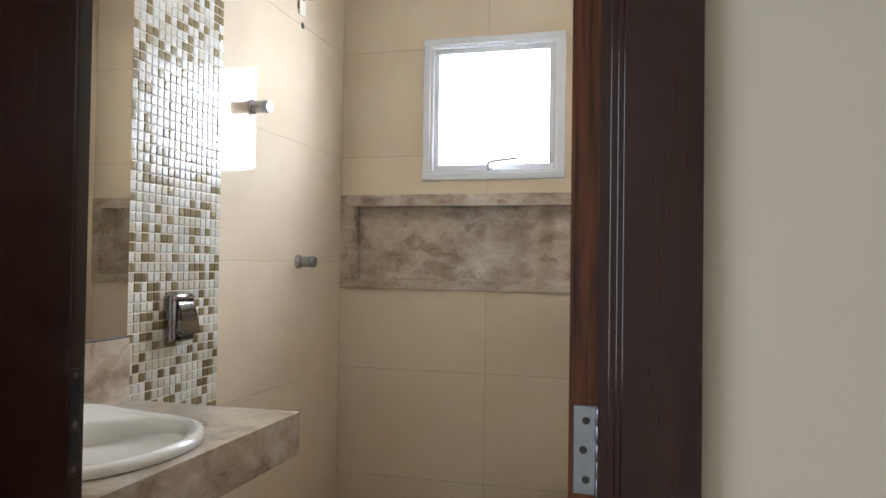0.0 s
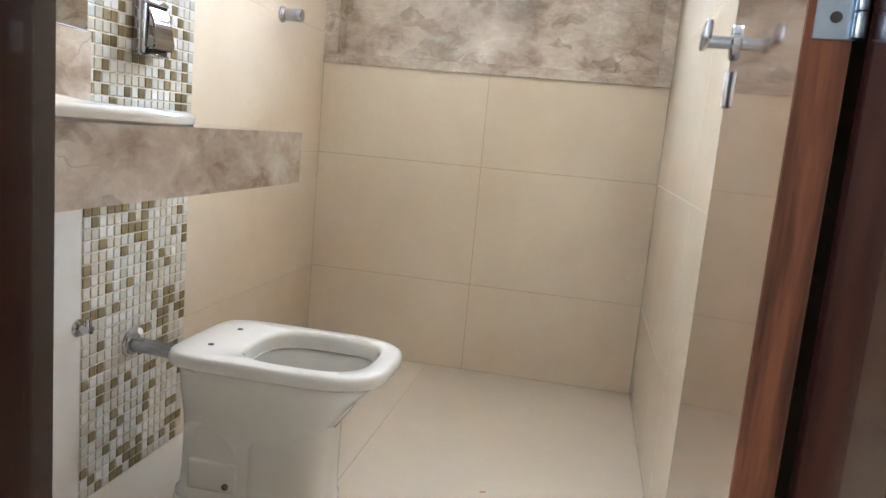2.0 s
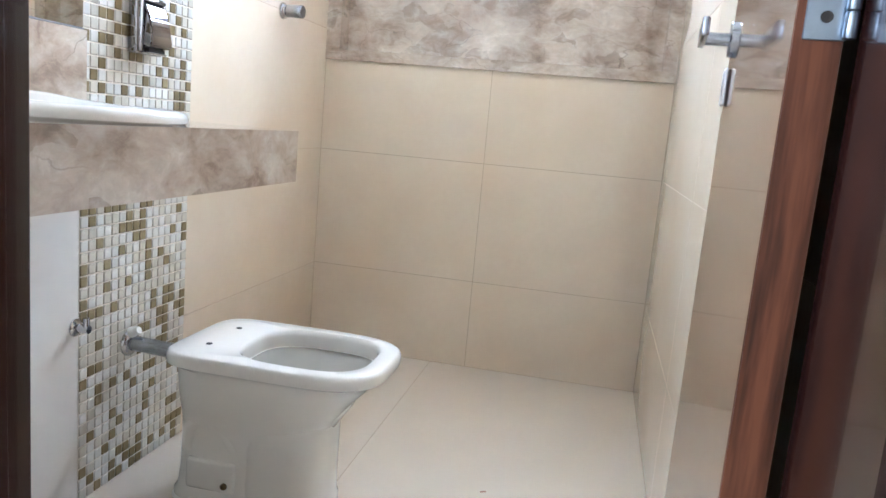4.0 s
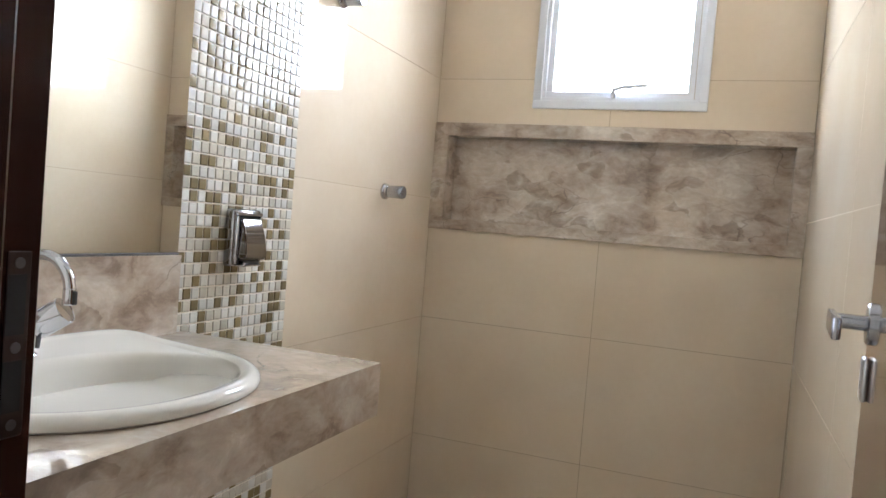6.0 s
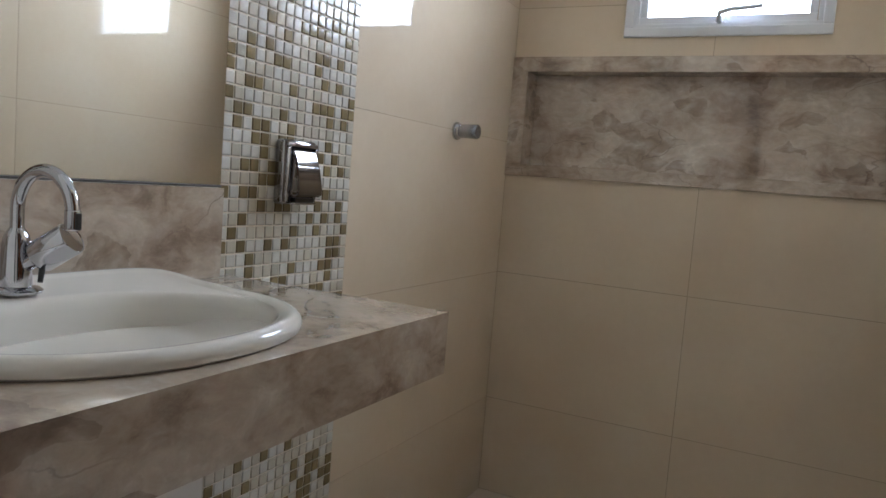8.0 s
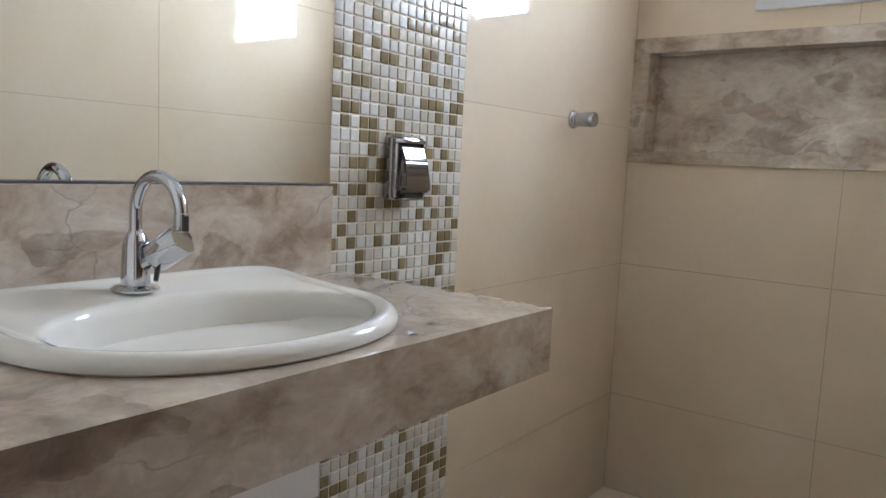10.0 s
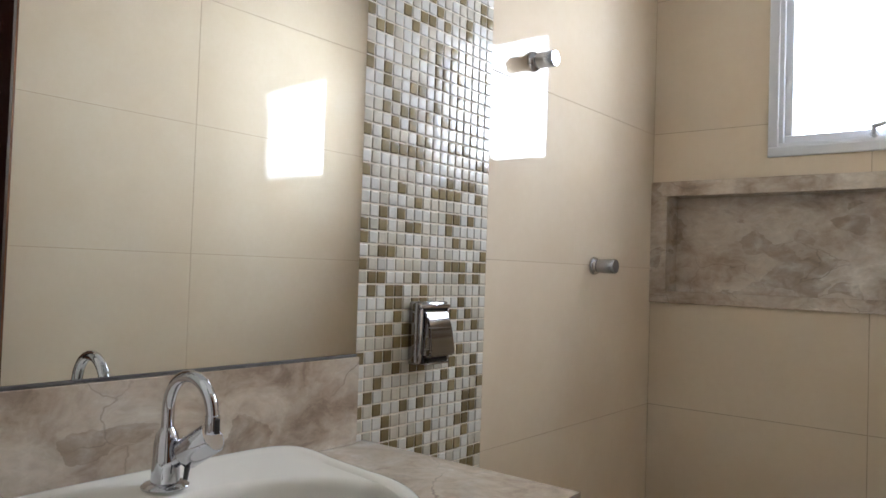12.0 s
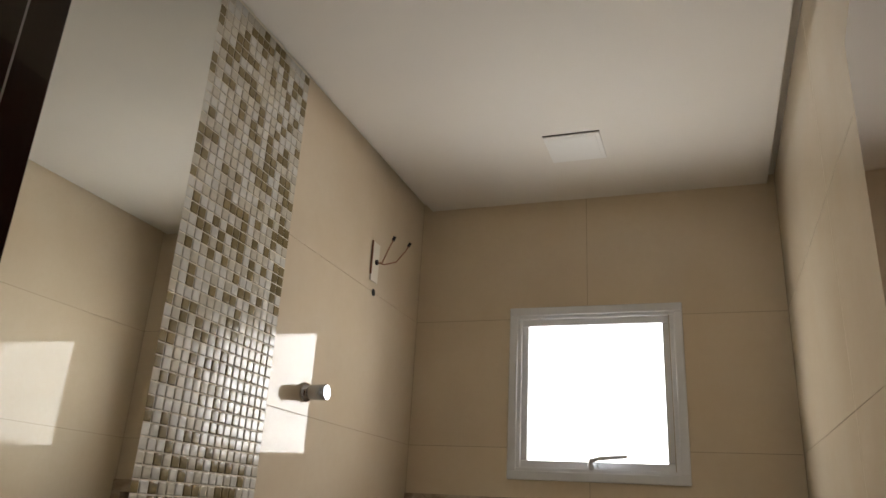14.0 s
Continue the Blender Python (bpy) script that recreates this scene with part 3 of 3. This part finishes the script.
# ---- toilet ----
def toilet():
    cy = 1.797
    t = thing("toilet", "white ceramic toilet bowl without seat or lid", "toilet", (-0.85, cy, 0))
    H = 0.386

    def ol(x0, x1, w, z, e0=4.0, e1=3.0):
        cx = (x0 + x1) / 2
        return oval(cx, cy, z, cx - x0, x1 - cx, w, e0, e1)

    loops = [ol(-1.095, -0.715, 0.105, 0.0), ol(-1.095, -0.712, 0.106, 0.018), ol(-1.088, -0.722, 0.098, 0.030), ol(-1.084, -0.728, 0.094, 0.07), ol(-1.082, -0.728, 0.093, 0.16),
             ol(-1.080, -0.722, 0.100, 0.20), ol(-1.078, -0.705, 0.118, 0.235), ol(-1.076, -0.665, 0.143, 0.285, 4, 2.8), ol(-1.074, -0.625, 0.158, 0.325, 4, 2.8), ol(-1.074, -0.605, 0.164, 0.345, 4, 2.8), ol(-1.076, -0.596, 0.168, 0.352, 6, 3.6),
             ol(-1.082, -0.586, 0.175, 0.357, 6, 3.6), ol(-1.084, -0.584, 0.177, 0.364, 6, 3.6), ol(-1.083, -0.585, 0.176, H - 0.010, 6, 3.6), ol(-1.080, -0.589, 0.172, H - 0.003, 6, 3.6), ol(-1.074, -0.596, 0.166, H, 6, 3.6),
             ol(-0.940, -0.628, 0.138, H + 0.0005, 3.0, 3.2), ol(-0.934, -0.634, 0.133, H - 0.004, 3.0, 3.2), ol(-0.930, -0.638, 0.130, H - 0.012, 3.0, 3.2), ol(-0.930, -0.637, 0.130, H - 0.04, 3.0, 3.2),
             ol(-0.905, -0.645, 0.108, H - 0.055, 2.4, 2.6), ol(-0.885, -0.675, 0.085, H - 0.12, 2.2, 2.2), ol(-0.86, -0.715, 0.055, H - 0.18, 2, 2), ol(-0.83, -0.75, 0.03, H - 0.205, 2, 2)]
    part("bowl", under(loft(loops), t), CERAMIC, t, smooth=True)
    part("water", under(loft([ol(-0.9285, -0.6380, 0.1292, H - 0.0425, 3.0, 3.2), ol(-0.9280, -0.6385, 0.1288, H - 0.0410, 3.0, 3.2)], False, True), t), mat("bowl_water", (0.27, 0.25, 0.205), 0.08, var=0.3, var_scale=9), t, "grey standing water")
    front = [ol(-0.905, -0.709, 0.104, z, 7, 3.0) for z in (0.0, 0.018)] + [ol(-0.905, -0.714, w, z, 7, 3.0) for z, w in ((0.030, 0.101), (0.10, 0.098), (0.17, 0.098), (0.205, 0.100), (0.225, 0.096))]
    part("pedestal_front", under(loft(front), t), CERAMIC, t, smooth=True)
    for y in (cy - 0.072, cy + 0.072):
        part("seat_hole", under(lathe([(0.0072, 0.0), (0.0072, 0.0015)], Matrix.Translation((-1.005, y, H - 0.0002)), 16), t), BLACK, t, "dark seat fixing hole")
    bm = box(-1.040, -0.915, cy - 0.1000, cy - 0.080, 0.040, 0.115, 0.008, 3)
    part("foot_panel", under(bm, t), CERAMIC, t, smooth=True)
    part("trapway", under(tube([(-1.045, cy - 0.068, 0.13), (-1.04, cy - 0.070, 0.18), (-1.00, cy - 0.074, 0.215), (-0.955, cy - 0.070, 0.19), (-0.925, cy - 0.068, 0.14), (-0.90, cy - 0.066, 0.10)], [0.022, 0.026, 0.028, 0.028, 0.026, 0.022], 14), t), CERAMIC, t, smooth=True)
    part("floor_bolt", under(lathe([(0.008, 0.0), (0.008, 0.005), (0.004, 0.010)], axis_to((-0.940, cy - 0.0998, 0.060), (0, -1, 0)), 12), t), mat("old_brass", (0.18, 0.13, 0.06), 0.45, metal=0.8), t, "tarnished brass bolt")
    part("silicone_joint", under(loft([ol(-1.099, -0.708, 0.110, 0.0), ol(-1.096, -0.711, 0.107, 0.006)]), t), PLASTIC, t)


toilet()

pipe = thing("toilet_inlet_pipe", "short chrome inlet pipe between wall and toilet", "pipe", (LX, 1.790, 0.335))
part("flange", under(lathe([(0.034, 0.0), (0.034, 0.004), (0.028, 0.012), (0.020, 0.015)], axis_to((LX, 1.790, 0.335), (1, 0, 0))), pipe), CHROME, pipe, smooth=True)
part("tube", under(tube([(LX, 1.790, 0.335), (-1.072, 1.775, 0.335)], 0.0185, 20), pipe), SATIN, pipe, smooth=True)
part("seal", under(tube([(LX + 0.012, 1.785, 0.362), (LX + 0.034, 1.783, 0.372)], [0.014, 0.009], 12), pipe), PLASTIC, pipe, "white plastic seal", True)

sv = thing("angle_valve", "small chrome angle valve on the wall under the counter", "valve", (LX, 1.600, 0.420))
part("flange", under(lathe([(0.020, 0.0), (0.020, 0.003), (0.012, 0.008)], axis_to((LX, 1.600, 0.42), (1, 0, 0)), 20), sv), CHROME, sv, smooth=True)
part("body", under(tube([(LX, 1.600, 0.42), (LX + 0.035, 1.600, 0.42)], 0.009, 14), sv), CHROME, sv, smooth=True)
part("outlet", under(tube([(LX + 0.028, 1.600, 0.418), (LX + 0.028, 1.600, 0.445)], 0.007, 12), sv), CHROME, sv, smooth=True)

# ---- floor drain ----
dr = thing("floor_drain", "dark square floor drain in the shower corner", "drain", (-1.0675, 2.865, 0))
bm = bmesh.new()
for b in ((-1.150, -0.985, 2.785, 2.792), (-1.150, -0.985, 2.938, 2.945), (-1.150, -1.143, 2.792, 2.938), (-0.992, -0.985, 2.792, 2.938)):
    add_box(bm, *b, 0.0002, 0.003)
part("frame", under(bm, dr), DARKMETAL, dr)
part("tray", under(box(-1.1435, -0.9915, 2.7915, 2.9385, 0.0003, 0.0012), dr), BLACK, dr)
for i in range(9):
    part("bar", under(box(-1.142, -0.993, 2.797 + i * 0.0165, 2.804 + i * 0.0165, 0.0013, 0.0024), dr), DARKMETAL, dr)


def chip(x, y, turn, k):
    bm = box(-0.011 * k, 0.011 * k, -0.0035 * k, 0.0035 * k, 0.0, 0.002, 0.0007, 1)
    bm.transform(Matrix.Rotation(turn, 4, "Z"))
    o = part("plaster_chip", bm, DARKMETAL if k > 0.8 else COPPER)
    o.location = (x, y, 0.0002)
    tagged(o, "tiny brown chip of building debris on the floor", "debris")


chip(-0.375, 2.012, 0.5, 0.75)

# ---- shower outlet ----
sp = thing("shower_wire_outlet", "white blank plate with two bare copper wires", "electrical outlet", (LX, 2.575, 2.28))
part("cover_plate", under(box(LX + 0.0005, LX + 0.004, 2.552, 2.606, 2.200, 2.338, 0.001), sp), PAINT, sp)
part("box_edge", under(box(LX + 0.0005, LX + 0.006, 2.546, 2.5515, 2.220, 2.338, 0.001), sp), COPPER, sp, "rusty box edge")
q = Vector((LX + 0.006, 2.578, 2.268))
part("wire", under(tube([q, q + Vector((0.02, 0.006, 0.0)), q + Vector((0.035, 0.012, 0.045)), q + Vector((0.045, 0.024, 0.085))], 0.0022, 8), sp), COPPER, sp, smooth=True)
part("wire", under(tube([q, q + Vector((0.025, 0.014, -0.004)), q + Vector((0.06, 0.03, 0.008)), q + Vector((0.085, 0.045, 0.05)), q + Vector((0.092, 0.052, 0.07))], 0.0022, 8), sp), COPPER, sp, smooth=True)
for e, d in ((Vector((0.045, 0.024, 0.085)), Vector((0.004, 0.004, 0.014))), (Vector((0.092, 0.052, 0.07)), Vector((0.004, 0.004, 0.013)))):
    part("wire_cap", under(tube([q + e, q + e + d], 0.0055, 10), sp), BLACK, sp, "black insulating cap")
part("grommet", under(lathe([(0.009, 0.0), (0.009, 0.006), (0.003, 0.008)], axis_to(q, (1, 0, 0)), 14), sp), BLACK, sp)
ho = thing("shower_pipe_hole", "dark round pipe hole in the shower tile", "pipe hole", (LX, 2.589, 2.166))
part("socket", under(lathe([(0.0125, 0.0), (0.0125, 0.0012), (0.010, 0.002)], axis_to((LX, 2.589, 2.166), (1, 0, 0)), 20), ho), BLACK, ho)

# ---- ceiling lamp ----
lp = thing("ceiling_light", "square white flush ceiling light, switched off", "ceiling light", (-0.575, 2.575, CZ))
part("frame", under(box(-0.665, -0.488, 2.488, 2.665, CZ - 0.006, CZ + 0.001, 0.001), lp), LAMP_WHITE, lp)
# dark strip laid on for the shade in the gap at the near edge
part("edge_gap", under(box(-0.666, -0.487, 2.4855, 2.4876, CZ - 0.0025, CZ + 0.001), lp), DARKMETAL, lp, "dark strip standing in for the shade along one edge")
part("diffuser", under(box(-0.652, -0.501, 2.501, 2.652, CZ - 0.0075, CZ - 0.004, 0.001), lp), LAMP_WHITE, lp, "matt white diffuser")

# ---- door frame ----
df = thing("door_frame", "dark varnished wooden door frame with moulded casings", "door frame", (-0.33, 0.72, 0), kind="structure")
STOP = 0.722                       # the stop ends here; the leaf shuts against it


def upright(plan, z1):
    """An upright bar with the given plan."""
    return loft([[Vector((x, y, z)) for x, y in plan] for z in (0.0, z1)])


hy = DY0 - 0.003
part("jamb", under(upright([(JL, hy - 0.058), (JL, STOP - 0.003), (JL - 0.002, STOP), (JL - 0.012, STOP + 0.0005), (JL - 0.012, 0.758), (JL - 0.014, 0.760), (JL - 0.035, 0.760), (JL - 0.035, hy - 0.058)], HEAD), df), WOOD, df)
part("jamb", under(upright([(JR - 0.006, hy), (JR - 0.006, 0.808), (JR - 0.002, 0.812), (JR + 0.041, 0.812), (JR + 0.041, hy)], HEAD), df), WOOD, df)
bm = bmesh.new()
add_box(bm, JL - 0.035, JR + 0.041, hy, 0.760, HEAD + 0.002, HEAD + 0.03, 0.002)
part("head", under(bm, df), WOOD, df)


def casing(x0, x1, y_wall, way, z1):
    """Upright moulded casing: a flat board with a stepped and rounded inner edge."""
    s = 1 if x1 > x0 else -1
    bm = bmesh.new()
    def b(a, c, d):
        add_box(bm, min(a, c), max(a, c), min(y_wall, y_wall + way * d), max(y_wall, y_wall + way * d), 0, z1, 0.0008)
    b(x0, x0 + s * 0.006, 0.011)
    b(x0 + s * 0.006, x0 + s * 0.011, 0.014)
    b(x0 + s * 0.011, x1, 0.016)
    return bm


part("casing", under(casing(JR + 0.003, 0.067, DY0 - 0.0005, -1, HEAD + 0.09), df), WOOD, df)
part("casing", under(casing(JL - 0.0355, JL - 0.10, DY0 - 0.0005, -1, HEAD + 0.09), df), WOOD, df)
part("casing", under(box(JL - 0.0135, JR + 0.0135, DY0 - 0.016, DY0 - 0.0005, HEAD + 0.014, HEAD + 0.09, 0.003), df), WOOD, df)
part("casing", under(box(JL - 0.085, JL - 0.0355, DY1 + 0.0005, DY1 + 0.012, 0, HEAD + 0.09, 0.002), df), WOOD, df)
part("casing", under(box(JL - 0.035, JR + 0.04, DY1 + 0.0005, DY1 + 0.012, HEAD + 0.031, HEAD + 0.09, 0.003), df), WOOD, df)
sx = JL - 0.0120
st = part("strike_plate", under(box(sx + 0.0002, sx + 0.0016, 0.733, 0.751, 0.992, 1.122, 0.0006, 1), df), BRONZED, df, "worn steel strike plate")
for z0, z1 in ((1.010, 1.046), (1.064, 1.106)):
    part("latch_hole", under(box(sx + 0.0012, sx + 0.0020, 0.7328, 0.7475, z0, z1), df), BLACK, st)
for z in (1.001, 1.055, 1.114):
    part("screw", under(lathe([(0.004, 0), (0.004, 0.001)], axis_to((sx + 0.0014, 0.7415, z), (1, 0, 0)), 10), df), OLD_STEEL, st)

# ---- door leaf, swung into the room ----
door = thing("door_1", "open dark varnished bathroom door with chrome lever handle", "door", (-0.022, 0.818, 0.008))
door.rotation_euler = (0, 0, radians(-4.5))
# local: y along the leaf away from the hinge, x = 0 the face near the wall, x = -0.034 the face towards the room
part("leaf", box(-0.036, -0.002, 0.0, 0.63, 0, 2.13, 0.0015, 1), WOOD_LEAF, door)
part("hinge_edge", box(-0.0355, -0.0025, -0.0012, 0.0005, 0.0005, 2.1295), WOOD_EDGE, door, "red-brown wooden edge strip")


def hinge(z):
    t = part("hinge", box(-0.030, -0.001, -0.0034, -0.0014, z, z + 0.096, 0.0008, 1), STEEL, door, "zinc-plated butt hinge")
    for i, x in ((0.016, -0.016), (0.048, -0.019), (0.080, -0.016)):
        part("screw", lathe([(0.0043, 0), (0.0043, 0.0004), (0.0026, 0.0002)], axis_to((x, -0.0036, z + i), (0, -1, 0)), 14), DARKMETAL, t)
    for i in range(5):
        part("knuckle", lathe([(0.0044, i * 0.0192 + 0.0006), (0.0048, i * 0.0192 + 0.0015), (0.0048, i * 0.0192 + 0.0178), (0.0044, i * 0.0192 + 0.0188)], Matrix.Translation((-0.001, -0.010, z)), 14), STEEL, t, smooth=True)


for z in (0.22, 0.998, 1.78):
    hinge(z)
lh = part("lever_rose", lathe([(0.026, 0.0), (0.026, 0.005), (0.024, 0.007), (0.012, 0.0075)], axis_to((-0.036, 0.582, 1.075), (-1, 0, 0))), SATIN, door, "round chrome rose", True)
part("lever_neck", tube([(-0.040, 0.582, 1.075), (-0.078, 0.582, 1.075)], 0.0095, 18), SATIN, lh, smooth=True)
part("lever_handle", box(-0.086, -0.076, 0.462, 0.594, 1.062, 1.088, 0.003, 2), SATIN, lh, smooth=True)
ke = part("key_escutcheon", box(-0.0435, -0.036, 0.566, 0.598, 0.980, 1.034, 0.0036, 3), NICKEL, door, "chrome key plate", True)
part("keyhole", box(-0.0438, -0.0430, 0.5805, 0.5835, 0.994, 1.004, 0.0002, 1), BLACK, ke)

# ---- mosaic strip ----
mos = thing("mosaic_strip", "upright strip of white, cream and ochre glass mosaic", "mosaic", (LX, MY0, 0), kind="structure")
part("mosaic_bed", under(box(LX - 0.0022, LX + 0.0002, MY0, MY1, 0, CZ + 0.033), mos), MOSAIC_GROUT, mos)
NC, PITCH = 16, (MY1 - MY0) / 16
half = PITCH / 2 - 0.0015


def bead():
    loops = [[Vector((x, sy * half * s, sz * half * s)) for sy, sz in ((-1, -1), (1, -1), (1, 1), (-1, 1))] for s, x in ((1.0, -0.001), (1.0, 0.0006), (0.965, 0.0017), (0.90, 0.0025), (0.80, 0.0028), (0.76, 0.00283))]
    return loft(loops, False, True)


bead_mesh = {}
for key, m in (("w", GLASS_WHITE), ("c", GLASS_CREAM), ("o", GLASS_OCHRE)):
    o = part("mosaic_tile", bead(), m, mos, smooth=True)
    me = o.data
    bpy.data.objects.remove(o)
    bead_mesh[key] = me
rng = random.Random(11)
verts, faces, midx = [], [], []
order = {"w": 0, "c": 1, "o": 2}
rows_n = int((CZ + 0.03) / PITCH)
for r in range(rows_n):
    for c in range(NC):
        v = rng.random()
        key = "o" if v < 0.30 else "c" if v < 0.62 else "w"
        y, z = PITCH * (c + 0.5), PITCH * (r + 0.5)
        if 33 <= r < 52:
            o = new("mosaic_tile", bead_mesh[key])
            o.parent = mos
            o.location = (0, y, z)
            o.rotation_euler = (0, rng.gauss(0, 0.008), rng.gauss(0, 0.008))
        else:
            base = len(verts)
            src = bead_mesh[key]
            ty, tz = rng.gauss(0, 0.008), rng.gauss(0, 0.008)
            verts += [(p.co.x + ty * p.co.y + tz * p.co.z, p.co.y + y, p.co.z + z) for p in src.vertices]
            faces += [tuple(base + i for i in f.vertices) for f in src.polygons]
            midx += [order[key]] * len(src.polygons)
me = bpy.data.meshes.new("mosaic_rest")
me.from_pydata(verts, [], faces)
for m in (GLASS_WHITE, GLASS_CREAM, GLASS_OCHRE):
    me.materials.append(m)
me.polygons.foreach_set("material_index", midx)
me.polygons.foreach_set("use_smooth", [True] * len(midx))
o = new("mosaic_rest", me)
o.parent = mos
tagged(o, kind="stuff")

# ---- tiles ----
def on_back(u0, u1, v0, v1):
    return (u0, u1, BY, BY + PROUD + 0.001, v0, v1)


def on_left(u0, u1, v0, v1):
    return (LX - PROUD - 0.001, LX, u0, u1, v0, v1)


def on_right(u0, u1, v0, v1):
    return (RX, RX + PROUD + 0.001, u0, u1, v0, v1)


def on_floor(u0, u1, v0, v1):
    return (u0, u1, v0, v1, -PROUD - 0.001, 0.0)


tile_face(wall_back, [LX, -0.606, RX], zs, on_back, [(LX - 1, RX + 1, NZ0 + 0.001, NZ1 - 0.001), (WX0 + 0.01, WX1 - 0.01, WZ0 + 0.01, WZ1 - 0.01)])
tile_face(wall_left, [DY1, MY0], [0.0, CZ + 0.034], on_left, material=UNDERWALL, name="panel")
tile_face(wall_left, [MY1, BY], zs, on_left)
tile_face(wall_right, [DY1, 1.120, 2.060, BY], zs, on_right)
tile_face(floor, [LX, -0.745, RX], [0.60, 1.50, BY], on_floor, material=FLOOR_TILE)
